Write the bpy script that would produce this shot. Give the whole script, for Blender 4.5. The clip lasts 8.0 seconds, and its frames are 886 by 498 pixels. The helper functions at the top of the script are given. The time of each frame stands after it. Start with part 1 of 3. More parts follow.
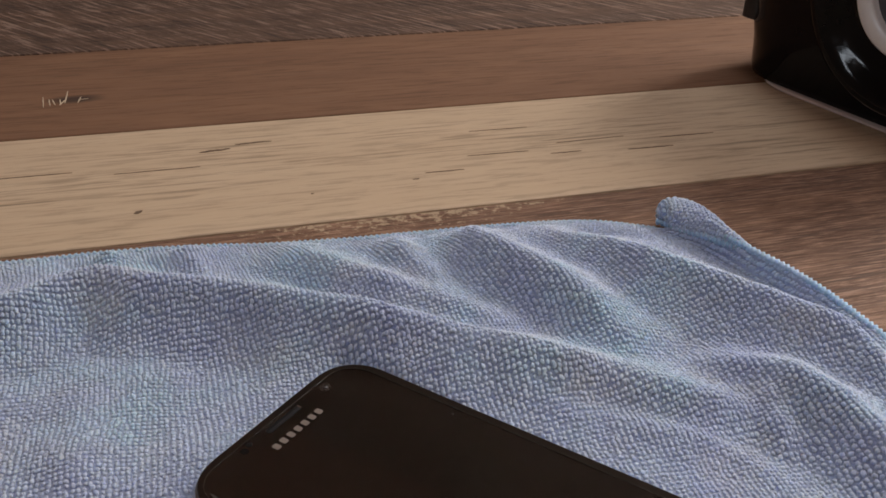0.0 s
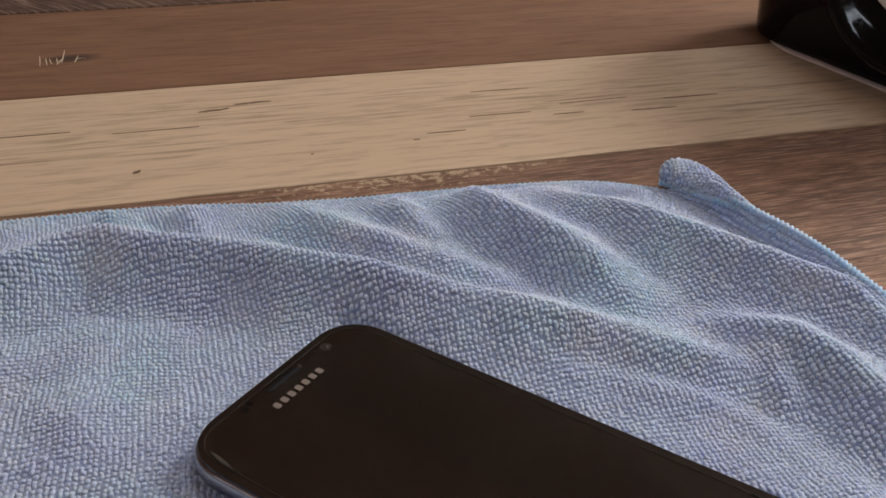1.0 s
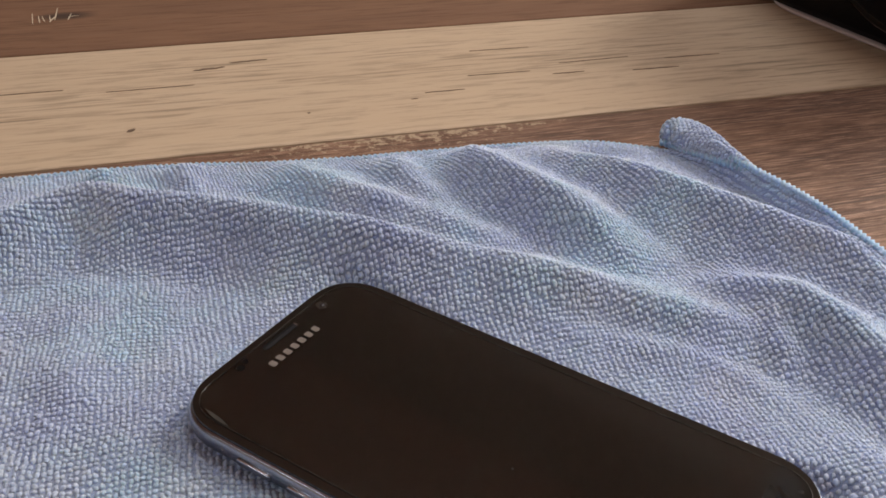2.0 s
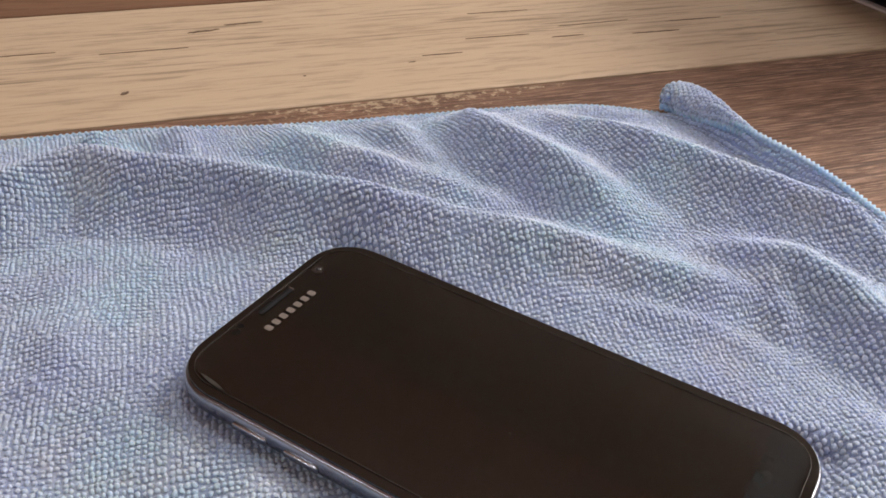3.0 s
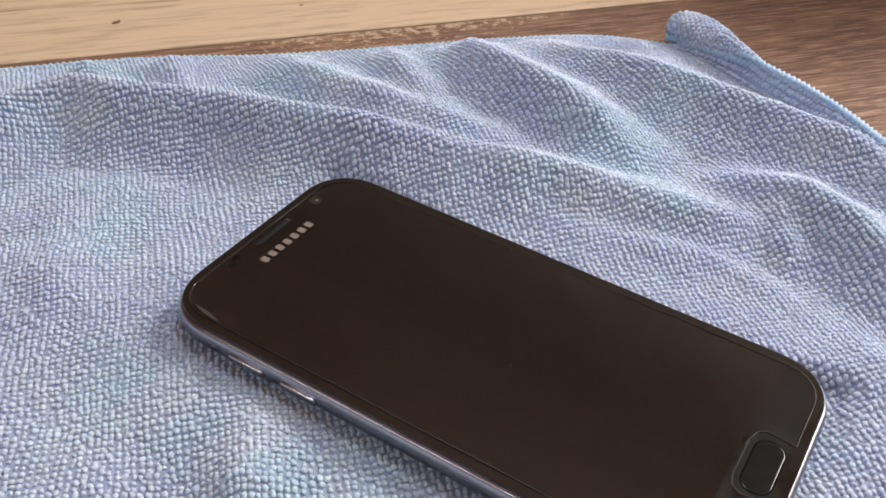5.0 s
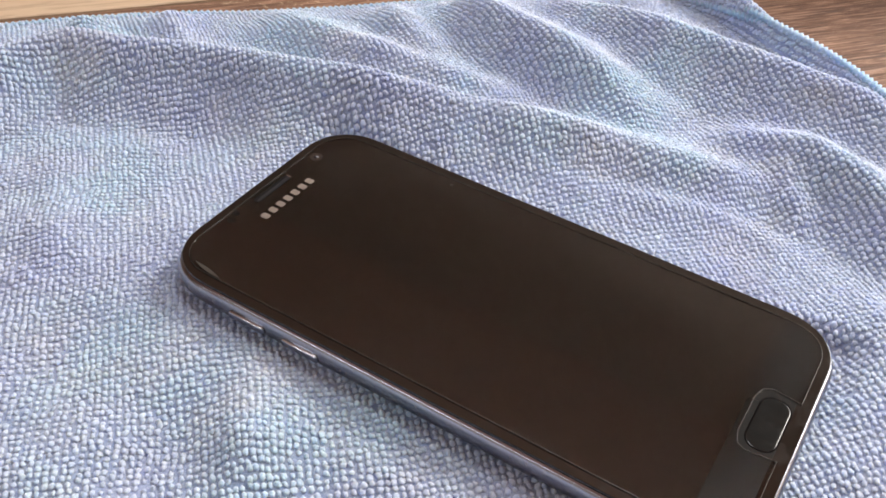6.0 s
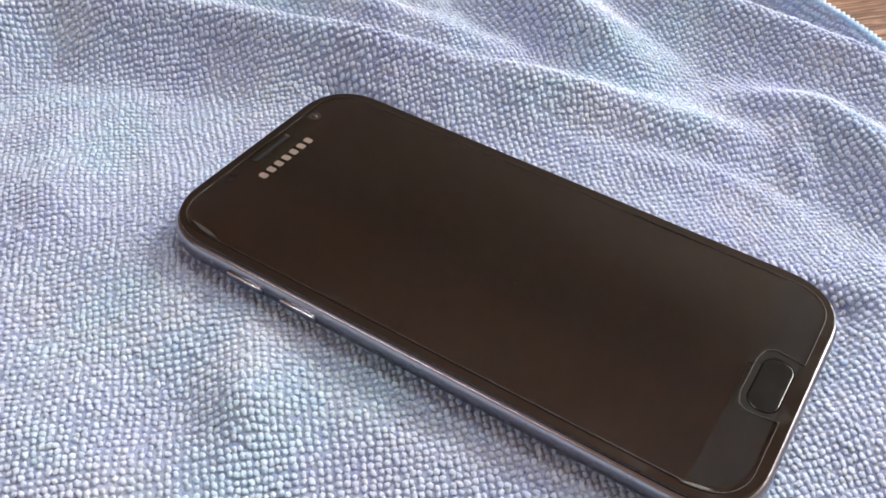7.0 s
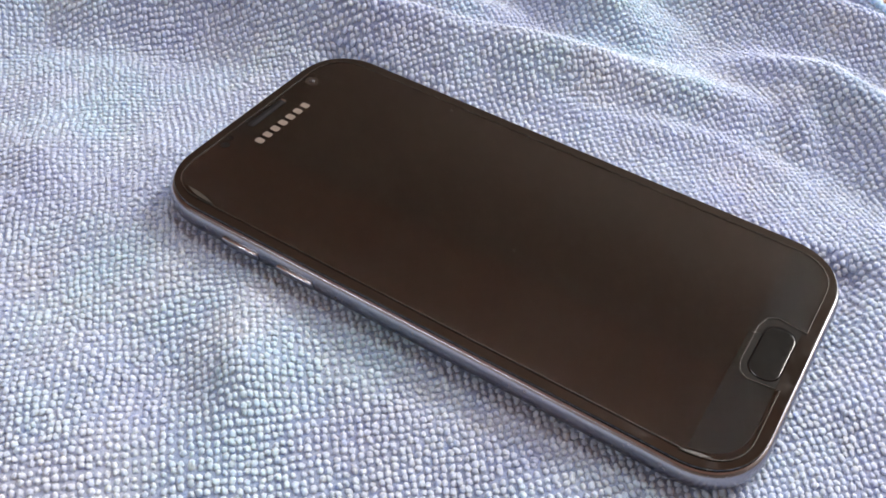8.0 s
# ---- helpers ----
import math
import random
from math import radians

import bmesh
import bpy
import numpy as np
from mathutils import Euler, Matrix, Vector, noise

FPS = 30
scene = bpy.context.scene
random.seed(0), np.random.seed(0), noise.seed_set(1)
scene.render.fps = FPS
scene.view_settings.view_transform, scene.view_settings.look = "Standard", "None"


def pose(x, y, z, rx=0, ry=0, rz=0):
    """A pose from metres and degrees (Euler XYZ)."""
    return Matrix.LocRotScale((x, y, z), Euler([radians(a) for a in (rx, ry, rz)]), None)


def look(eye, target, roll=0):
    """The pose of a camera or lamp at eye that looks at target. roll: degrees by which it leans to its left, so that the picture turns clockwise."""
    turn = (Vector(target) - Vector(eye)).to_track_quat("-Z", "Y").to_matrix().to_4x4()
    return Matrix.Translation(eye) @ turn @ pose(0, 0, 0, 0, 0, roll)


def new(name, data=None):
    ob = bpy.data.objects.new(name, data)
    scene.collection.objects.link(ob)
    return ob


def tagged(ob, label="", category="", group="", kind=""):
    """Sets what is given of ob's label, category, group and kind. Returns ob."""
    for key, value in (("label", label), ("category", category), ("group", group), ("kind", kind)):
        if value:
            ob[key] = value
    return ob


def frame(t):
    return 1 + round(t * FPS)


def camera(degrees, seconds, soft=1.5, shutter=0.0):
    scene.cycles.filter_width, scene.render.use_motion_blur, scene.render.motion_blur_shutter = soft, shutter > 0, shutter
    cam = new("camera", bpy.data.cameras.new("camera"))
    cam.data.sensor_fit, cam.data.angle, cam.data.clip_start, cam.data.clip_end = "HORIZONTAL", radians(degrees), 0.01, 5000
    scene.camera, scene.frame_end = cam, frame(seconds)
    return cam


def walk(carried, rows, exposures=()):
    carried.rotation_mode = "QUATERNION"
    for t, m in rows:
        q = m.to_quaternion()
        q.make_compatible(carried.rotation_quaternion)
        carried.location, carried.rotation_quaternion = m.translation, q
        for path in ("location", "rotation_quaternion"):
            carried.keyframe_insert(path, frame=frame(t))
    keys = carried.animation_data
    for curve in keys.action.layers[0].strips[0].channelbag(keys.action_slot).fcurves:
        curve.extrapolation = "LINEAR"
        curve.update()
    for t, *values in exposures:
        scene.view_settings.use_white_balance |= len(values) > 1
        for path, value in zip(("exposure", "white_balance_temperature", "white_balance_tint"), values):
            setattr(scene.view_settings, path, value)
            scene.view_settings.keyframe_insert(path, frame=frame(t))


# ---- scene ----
cam = camera(49.2, 8.0, soft=1.65)
PATH = [
    (0, (0.142, -0.117, 0.184), (-0.738, 1.378, -0.81), 2.8),
    (0.5, (0.142, -0.117, 0.183), (-0.728, 1.364, -0.843), 2.9),
    (1, (0.141, -0.116, 0.181), (-0.718, 1.35, -0.874), 3.0),
    (1.5, (0.141, -0.115, 0.179), (-0.707, 1.336, -0.905), 3.1),
    (3, (0.14, -0.113, 0.175), (-0.668, 1.295, -0.993), 3.5),
    (3.5, (0.14, -0.112, 0.174), (-0.657, 1.283, -1.018), 3.6),
    (4, (0.139, -0.112, 0.172), (-0.646, 1.268, -1.043), 3.6),
    (4.5, (0.139, -0.111, 0.171), (-0.636, 1.254, -1.067), 3.7),
    (6, (0.138, -0.11, 0.166), (-0.601, 1.201, -1.152), 4.0),
    (6.5, (0.138, -0.109, 0.165), (-0.587, 1.182, -1.18), 4.1),
    (7, (0.138, -0.109, 0.163), (-0.578, 1.163, -1.205), 4.1),
    (7.5, (0.138, -0.108, 0.161), (-0.564, 1.146, -1.229), 4.3),
    (8, (0.138, -0.108, 0.16), (-0.556, 1.133, -1.247), 4.4),
]
EXPOSURES = [(0.0, -0.14), (1.5, 0.05), (3.5, 0.42), (4.5, 0.53), (6.5, 0.88), (8.0, 0.91)]
walk(cam, [(t, look(eye, target, roll)) for t, eye, target, roll in PATH], EXPOSURES)

# ---- light: a daylit room, a window beyond the table, a narrow one behind the camera, an added overhead opening ----
world = bpy.data.worlds.new("sky")
world.use_nodes = True
scene.world = world
wn = world.node_tree.nodes
sky = wn.new("ShaderNodeTexSky")
sky.sky_type = "NISHITA"
sky.sun_disc = False
sky.sun_elevation = radians(42)
sky.sun_rotation = radians(13.6)
wn["Background"].inputs[1].default_value = 0.1
world.node_tree.links.new(sky.outputs[0], wn["Background"].inputs[0])

sun = new("sun", bpy.data.lights.new("sun", "SUN"))
sun.data.energy, sun.data.angle, sun.data.color = 3.4, radians(24), (1.0, 0.94, 0.86)
sun.matrix_world = look((0.235, 0.972, 0.90), (0, 0, 0))

LIGHT_OPENINGS = {
    "far": ((0.74, 1.57, 0.92), (0.12, 0.1, 0.0), 0.78, 1.30, 20.0, (1.0, 0.97, 0.93)),
    # Unseen overhead lamp, added to light the cloth from above.
    "added_overhead": ((-0.08, 0.78, 1.765), (0.0, 0.28, 0.0), 0.80, 0.52, 10.0, (0.95, 0.97, 1.0)),
    "near": ((-0.6, -1.46, 1.05), (-0.2, 0.0, 0.2), 0.84, 0.11, 4.8, (0.84, 0.91, 1.0)),
}
for key, (at, to, wide, high, watts, tint) in LIGHT_OPENINGS.items():
    lamp = new("opening_light", bpy.data.lights.new("opening_light", "AREA"))
    lamp.data.shape, lamp.data.size, lamp.data.size_y = "RECTANGLE", wide, high
    lamp.data.energy, lamp.data.color = watts, tint
    lamp.matrix_world = look(at, to)


# ---- materials ----
def material(name, rough=0.5, metal=0.0, color=(0.5, 0.5, 0.5), spec=0.5):
    m = bpy.data.materials.new(name)
    m.use_nodes = True
    b = m.node_tree.nodes["Principled BSDF"]
    b.inputs["Base Color"].default_value = (*color, 1)
    b.inputs["Roughness"].default_value = rough
    b.inputs["Metallic"].default_value = metal
    b.inputs["Specular IOR Level"].default_value = spec
    return m, m.node_tree, b


class Nodes:
    """Short ways to add and join shader nodes."""

    def __init__(self, tree):
        self.t = tree

    def add(self, kind, **values):
        n = self.t.nodes.new(kind)
        for k, v in values.items():
            n.inputs[k].default_value = v
        return n

    def join(self, a, b):
        self.t.links.new(a, b)

    def coords(self, scale, offset=(0, 0, 0), jitter=0.0):
        c = self.add("ShaderNodeTexCoord")
        m = self.add("ShaderNodeMapping", Scale=scale, Location=offset)
        self.join(c.outputs["Object"], m.inputs["Vector"])
        if jitter:
            info = self.add("ShaderNodeObjectInfo")
            mul = self.add("ShaderNodeMath")
            mul.operation = "MULTIPLY"
            mul.inputs[1].default_value = jitter
            self.join(info.outputs["Random"], mul.inputs[0])
            self.join(mul.outputs[0], m.inputs["Location"])
        return m.outputs[0]

    def noise(self, vec, scale, detail=4.0, rough=0.6, distort=0.0):
        n = self.add("ShaderNodeTexNoise", Scale=scale, Detail=detail, Roughness=rough, Distortion=distort)
        self.join(vec, n.inputs["Vector"])
        return n.outputs["Fac"]

    def ramp(self, fac, stops):
        r = self.add("ShaderNodeValToRGB")
        e = r.color_ramp.elements
        while len(e) < len(stops):
            e.new(0.5)
        for el, (p, c) in zip(e, stops):
            el.position = p
            el.color = (*c, 1) if not isinstance(c, float) else (c, c, c, 1)
        self.join(fac, r.inputs[0])
        return r.outputs[0]

    def mix(self, fac, a, b, mode="MIX"):
        m = self.t.nodes.new("ShaderNodeMix")
        m.data_type, m.blend_type = "RGBA", mode
        for sock, v in ((m.inputs[0], fac), (m.inputs[6], a), (m.inputs[7], b)):
            if isinstance(v, (int, float)):
                sock.default_value = v
            elif isinstance(v, tuple):
                sock.default_value = (*v, 1)
            else:
                self.join(v, sock)
        return m.outputs[2]

    def math(self, op, a, b=0.0):
        m = self.t.nodes.new("ShaderNodeMath")
        m.operation = op
        for sock, v in ((m.inputs[0], a), (m.inputs[1], b)):
            if isinstance(v, (int, float)):
                sock.default_value = v
            else:
                self.join(v, sock)
        return m.outputs[0]

    def bump(self, height, bsdf, strength, distance):
        b = self.add("ShaderNodeBump", Strength=strength, Distance=distance)
        self.join(height, b.inputs["Height"])
        self.join(b.outputs[0], bsdf.inputs["Normal"])


def plank_wood(name, light, dark, streak, streak_amount, rough, saw=0.0, relief=0.4, saw_turn=0.0, saw_size=(110.0, 1050.0, 60.0), knot=None, edge=None):
    """Old board: long grain, dark pores, blotches; saw: share of cross-cut saw marks; knot: (s, y) of a dark knot; edge: y of a border with paint rests."""
    m, tree, b = material(name, rough)
    n = Nodes(tree)
    long = n.coords((5.0, 42.0, 42.0), jitter=5.0)
    fine = n.coords((34.0, 400.0, 100.0), jitter=9.0)
    blot = n.coords((5.0, 14.0, 14.0), jitter=3.0)
    g1 = n.noise(long, 1.6, 6, 0.65, 0.6)
    g2 = n.noise(fine, 1.0, 5, 0.7, 0.2)
    g3 = n.noise(blot, 1.0, 4, 0.6)
    col = n.ramp(g1, [(0.3, dark), (0.68, light)])
    col = n.mix(n.ramp(g3, [(0.35, 0.0), (0.7, 0.55)]), col, dark)
    fine_mask = n.ramp(g2, [(0.38, 1.0), (0.5, 0.0)])
    col = n.mix(n.math("MULTIPLY", fine_mask, 0.45), col, tuple(c * 0.55 for c in dark))
    pore = n.noise(n.coords((15.0, 400.0, 60.0), (3, 1, 0)), 1.0, 3, 0.55, 0.3)
    where = n.noise(n.coords((4.0, 22.0, 10.0), (1, 4, 0)), 1.0, 3, 0.6)
    pm = n.math("MULTIPLY", n.ramp(pore, [(0.545, 0.0), (0.61, 1.0)]), n.ramp(where, [(0.44, 0.0), (0.58, streak_amount)]))
    col = n.mix(pm, col, streak)
    height = n.math("SUBTRACT", n.math("ADD", n.math("MULTIPLY", g2, 0.5), n.math("MULTIPLY", g1, 0.4)), n.math("MULTIPLY", pm, 0.6))
    if saw:
        c = n.add("ShaderNodeTexCoord")
        rot = n.add("ShaderNodeMapping", Rotation=(0, 0, radians(-saw_turn)))
        mp = n.add("ShaderNodeMapping", Scale=saw_size)
        n.join(c.outputs["Object"], rot.inputs["Vector"])
        n.join(rot.outputs[0], mp.inputs["Vector"])
        marks = n.noise(mp.outputs[0], 1.0, 5, 0.72, 0.3)
        sm = n.math("MULTIPLY", n.ramp(marks, [(0.52, 0.0), (0.60, saw)]), n.ramp(where, [(0.25, 0.35), (0.6, 1.0)]))
        col = n.mix(sm, col, tuple(min(1, c * 1.45 + 0.07) for c in light))
        dm = n.ramp(marks, [(0.36, saw), (0.47, 0.0)])
        col = n.mix(dm, col, tuple(c * 0.5 for c in dark))
        height = n.math("ADD", height, n.math("MULTIPLY", marks, 1.2))
    if knot:
        c = n.add("ShaderNodeTexCoord")
        mp = n.add("ShaderNodeMapping", Location=(-knot[0] * 45, -knot[1] * 110, 0), Scale=(45.0, 110.0, 1.0))
        n.join(c.outputs["Object"], mp.inputs["Vector"])
        wob = n.add("ShaderNodeVectorMath")
        wob.operation = "LENGTH"
        n.join(mp.outputs[0], wob.inputs[0])
        d = n.math("ADD", wob.outputs["Value"], n.math("MULTIPLY", g1, 0.5))
        col = n.mix(n.ramp(d, [(0.55, 0.9), (1.15, 0.0)]), col, tuple(c * 0.25 for c in dark))
    if edge is not None:
        c = n.add("ShaderNodeTexCoord")
        sx = n.add("ShaderNodeSeparateXYZ")
        n.join(c.outputs["Object"], sx.inputs[0])
        near = n.math("ABSOLUTE", n.math("DIVIDE", n.math("SUBTRACT", edge, sx.outputs["Y"]), 0.014))
        chips = n.noise(n.coords((260.0, 300.0, 30.0), (7, 2, 0)), 1.0, 4, 0.7)
        away = n.math("DIVIDE", n.math("SUBTRACT", sx.outputs["X"], 0.10), 0.085)
        keep = n.math("SUBTRACT", n.math("SUBTRACT", chips, n.math("MULTIPLY", near, 0.16)), n.math("MULTIPLY", n.math("MULTIPLY", away, away), 0.2))
        col = n.mix(n.ramp(keep, [(0.43, 0.0), (0.50, 0.7)]), col, (0.5, 0.37, 0.24))
    n.join(col, b.inputs["Base Color"])
    n.join(n.ramp(g2, [(0.3, min(1.0, rough + 0.2)), (0.7, rough)]), b.inputs["Roughness"])
    n.bump(height, b, relief, 0.0008)
    return m


def plain_noise(name, a, b_, scale, rough, bump=0.2, metal=0.0, distance=0.001):
    m, tree, b = material(name, rough, metal)
    n = Nodes(tree)
    f = n.noise(n.coords((1, 1, 1)), scale, 5, 0.65)
    n.join(n.ramp(f, [(0.3, a), (0.7, b_)]), b.inputs["Base Color"])
    g = n.noise(n.coords((1, 1, 1)), scale * 9, 3, 0.6)
    n.join(n.ramp(g, [(0.3, max(0.02, rough - 0.05)), (0.7, min(1.0, rough + 0.06))]), b.inputs["Roughness"])
    if bump:
        n.bump(g, b, bump, distance)
    return m


def terry(name, tones, sheen=1.0):
    """Microfibre pile: three blues in soft patches, a little change from loop to loop, fuzz."""
    m, tree, b = material(name, 0.95, spec=0.1)
    n = Nodes(tree)
    patch = n.noise(n.coords((1, 1, 1)), 24, 4, 0.6)
    col = n.ramp(patch, [(0.34, tones[0]), (0.5, tones[1]), (0.68, tones[2])])
    grey_patch = n.noise(n.coords((1, 1, 1), (4, 9, 2)), 38, 3, 0.55)
    col = n.mix(n.ramp(grey_patch, [(0.5, 0.0), (0.75, 0.45)]), col, (0.60, 0.60, 0.66))
    geo = n.add("ShaderNodeNewGeometry")
    each = n.ramp(geo.outputs["Random Per Island"], [(0.0, 0.86), (1.0, 1.18)])
    col = n.mix(1.0, col, each, "MULTIPLY")
    fib = n.noise(n.coords((1, 1, 1)), 1700, 4, 0.75)
    col = n.mix(n.ramp(fib, [(0.35, 0.0), (0.75, 0.35)]), col, (0.75, 0.8, 0.9))
    n.join(col, b.inputs["Base Color"])
    b.inputs["Sheen Weight"].default_value = sheen
    b.inputs["Sheen Roughness"].default_value = 0.4
    b.inputs["Subsurface Weight"].default_value = 0.7
    b.inputs["Subsurface Radius"].default_value = (1.0, 1.1, 1.5)
    b.inputs["Subsurface Scale"].default_value = 0.0018
    b.inputs["Sheen Tint"].default_value = (0.85, 0.9, 1.0, 1)
    n.bump(fib, b, 0.9, 0.0005)
    return m


M_SAWN = plank_wood("sawn_grey_board", (0.135, 0.07, 0.039), (0.056, 0.027, 0.015), (0.04, 0.022, 0.014), 0.3, 0.8, saw=0.85, relief=0.6, saw_turn=-51, saw_size=(30.0, 380.0, 60.0))
M_BROWN = plank_wood("brown_board", (0.202, 0.099, 0.049), (0.143, 0.065, 0.031), (0.1, 0.055, 0.03), 0.25, 0.78, relief=0.2, knot=(-0.027, 0.307))
M_CREAM = plank_wood("cream_board", (0.535, 0.395, 0.268), (0.475, 0.34, 0.222), (0.13, 0.085, 0.05), 0.6, 0.5, relief=0.25)
M_BRUSHED = plank_wood("brushed_board", (0.25, 0.128, 0.07), (0.105, 0.048, 0.026), (0.06, 0.035, 0.02), 0.4, 0.66, saw=0.75, relief=0.6, saw_size=(48.0, 950.0, 60.0), edge=0.151)
M_UNDER = plain_noise("dark_wood", (0.05, 0.03, 0.02), (0.09, 0.055, 0.035), 20, 0.7)
M_CRACK = plain_noise("open_grain", (0.09, 0.055, 0.035), (0.2, 0.125, 0.075), 300, 0.8, 0)
M_SCRATCH = plain_noise("pale_scratch", (0.5, 0.38, 0.26), (0.62, 0.5, 0.36), 300, 0.7, 0)
M_TERRY = terry("blue_microfibre", ((0.39, 0.452, 0.755), (0.45, 0.543, 0.80), (0.405, 0.61, 0.845)))
# Darker, deeper blue than the nap: shade between loops put into the colour.
M_CLOTH_BACK = terry("blue_weave_gap_shade", ((0.215, 0.26, 0.49), (0.24, 0.305, 0.51), (0.23, 0.335, 0.53)))
M_HEM = terry("blue_hem_thread", ((0.25, 0.38, 0.56), (0.28, 0.44, 0.62), (0.33, 0.5, 0.68)), 0.2)
M_METAL = plain_noise("graphite_metal", (0.27, 0.265, 0.30), (0.30, 0.295, 0.33), 60, 0.22, 0.0, 1.0)
M_POLISHED = plain_noise("polished_metal", (0.62, 0.63, 0.66), (0.7, 0.71, 0.74), 80, 0.12, 0.0, 1.0)
M_GLASS = plain_noise("black_cover_glass", (0.0085, 0.0068, 0.0056), (0.0105, 0.0084, 0.007), 30, 0.06, 0.0)
M_BEZEL = plain_noise("black_print_under_glass", (0.0165, 0.0172, 0.017), (0.019, 0.0198, 0.0195), 30, 0.07, 0.0)
M_FILM, _, film_bsdf = material("clear_film", 0.04, color=(1, 1, 1))
film_bsdf.inputs["Transmission Weight"].default_value = 1.0
film_bsdf.inputs["IOR"].default_value = 1.12
M_KEY = plain_noise("satin_black_key", (0.008, 0.0082, 0.008), (0.0105, 0.0107, 0.0105), 60, 0.1, 0.0)
M_KEY.node_tree.nodes["Principled BSDF"].inputs["Specular IOR Level"].default_value = 0.22
# Pale tone for painted film reflections and for dust specks.
M_GLINT_SPECK = plain_noise("film_glint_and_speck", (0.03, 0.027, 0.023), (0.055, 0.05, 0.042), 600, 0.25, 0.0)
M_FILM_EDGE = plain_noise("film_edge", (0.03, 0.026, 0.023), (0.045, 0.039, 0.034), 200, 0.25, 0.0)
M_BLACKHOLE = plain_noise("black_recess", (0.004, 0.004, 0.004), (0.006, 0.006, 0.006), 100, 0.6, 0.0)
M_GLASS.node_tree.nodes["Principled BSDF"].inputs["Specular IOR Level"].default_value = 0.85
M_BLACKHOLE.node_tree.nodes["Principled BSDF"].inputs["Specular IOR Level"].default_value = 0.08
M_MESH = plain_noise("speaker_mesh", (0.005, 0.005, 0.006), (0.012, 0.011, 0.014), 900, 0.35, 0.3, 0.4)
M_MESH.node_tree.nodes["Principled BSDF"].inputs["Specular IOR Level"].default_value = 0.25
M_IRIS = plain_noise("camera_window", (0.022, 0.017, 0.014), (0.034, 0.027, 0.022), 500, 0.2, 0.0)
M_LENS = plain_noise("lens_coating", (0.02, 0.018, 0.022), (0.035, 0.03, 0.03), 700, 0.05, 0.0)
M_MARK = plain_noise("silver_print", (0.17, 0.14, 0.12), (0.24, 0.20, 0.17), 800, 0.35, 0.0, 0.3)
M_BLACKGLOSS = plain_noise("glossy_black_plastic", (0.004, 0.0035, 0.004), (0.006, 0.005, 0.0055), 40, 0.08, 0.02)
M_BLACKGLOSS.node_tree.nodes["Principled BSDF"].inputs["Specular IOR Level"].default_value = 0.16
M_BLACKMATT = plain_noise("matt_black_plastic", (0.012, 0.011, 0.011), (0.018, 0.016, 0.016), 90, 0.5, 0.1)
M_SILVER = plain_noise("satin_silver_ring", (0.72, 0.72, 0.72), (0.78, 0.78, 0.775), 90, 0.35, 0.02, 0.1)
M_DIAL = plain_noise("smoked_dial", (0.04, 0.04, 0.05), (0.06, 0.058, 0.07), 50, 0.12, 0.0)
M_BASEPINK = plain_noise("pale_translucent_base", (0.55, 0.42, 0.38), (0.62, 0.5, 0.45), 60, 0.35, 0.0)
M_WALL = plain_noise("warm_plaster", (0.40, 0.32, 0.26), (0.45, 0.37, 0.30), 6, 0.9)
M_CEILING = plain_noise("warm_ceiling", (0.74, 0.47, 0.37), (0.80, 0.52, 0.41), 5, 0.8)
M_FLOOR = plain_noise("brown_floor", (0.16, 0.10, 0.065), (0.22, 0.14, 0.09), 9, 0.6)


# ---- small builders ----
def finish(name, bm, mat, parent=None, label="", smooth=False):
    me = bpy.data.meshes.new(name)
    bmesh.ops.recalc_face_normals(bm, faces=bm.faces)
    bm.to_mesh(me)
    bm.free()
    me.materials.append(mat)
    if smooth:
        me.shade_smooth()
    ob = new(name, me)
    if parent:
        ob.parent = parent
    if label:
        tagged(ob, label)
    return ob


def part(name, bm, mat, parent, label="", smooth=False):
    return finish(name, bm, mat, parent, label, smooth)


def box_bm(x0, x1, y0, y1, z0, z1, bevel=0.0, seg=2):
    bm = bmesh.new()
    bmesh.ops.create_cube(bm, size=1)
    for v in bm.verts:
        v.co = Vector((x0 + (v.co.x + 0.5) * (x1 - x0), y0 + (v.co.y + 0.5) * (y1 - y0), z0 + (v.co.z + 0.5) * (z1 - z0)))
    if bevel:
        bmesh.ops.bevel(bm, geom=list(bm.edges), offset=bevel, segments=seg, affect="EDGES", profile=0.5)
    return bm


def arrays(name, verts, faces, mat, parent=None, label="", smooth=True):
    me = bpy.data.meshes.new(name)
    me.from_pydata(verts, [], faces)
    me.materials.append(mat)
    if smooth:
        me.shade_smooth()
    ob = new(name, me)
    if parent:
        ob.parent = parent
    if label:
        tagged(ob, label)
    return ob


def loft(rings, cap_low=True, cap_high=True):
    """A closed skin over rings with the same number of points."""
    bm = bmesh.new()
    vs = [[bm.verts.new(p) for p in r] for r in rings]
    k = len(rings[0])
    for a, b in zip(vs, vs[1:]):
        for i in range(k):
            bm.faces.new((a[i], a[(i + 1) % k], b[(i + 1) % k], b[i]))
    if cap_low:
        bm.faces.new(vs[0][::-1])
    if cap_high:
        bm.faces.new(vs[-1])
    return bm


def rounded(x0, x1, y0, y1, r, z, seg=12, power=2.0):
    """Points round a rectangle with soft corners."""
    pts = []
    for cx, cy, a0 in ((x1 - r, y1 - r, 0), (x0 + r, y1 - r, 90), (x0 + r, y0 + r, 180), (x1 - r, y0 + r, 270)):
        for i in range(seg + 1):
            a = radians(a0 + 90 * i / seg)
            c, s = math.cos(a), math.sin(a)
            pts.append((cx + r * math.copysign(abs(c) ** (2 / power), c), cy + r * math.copysign(abs(s) ** (2 / power), s), z))
    return pts


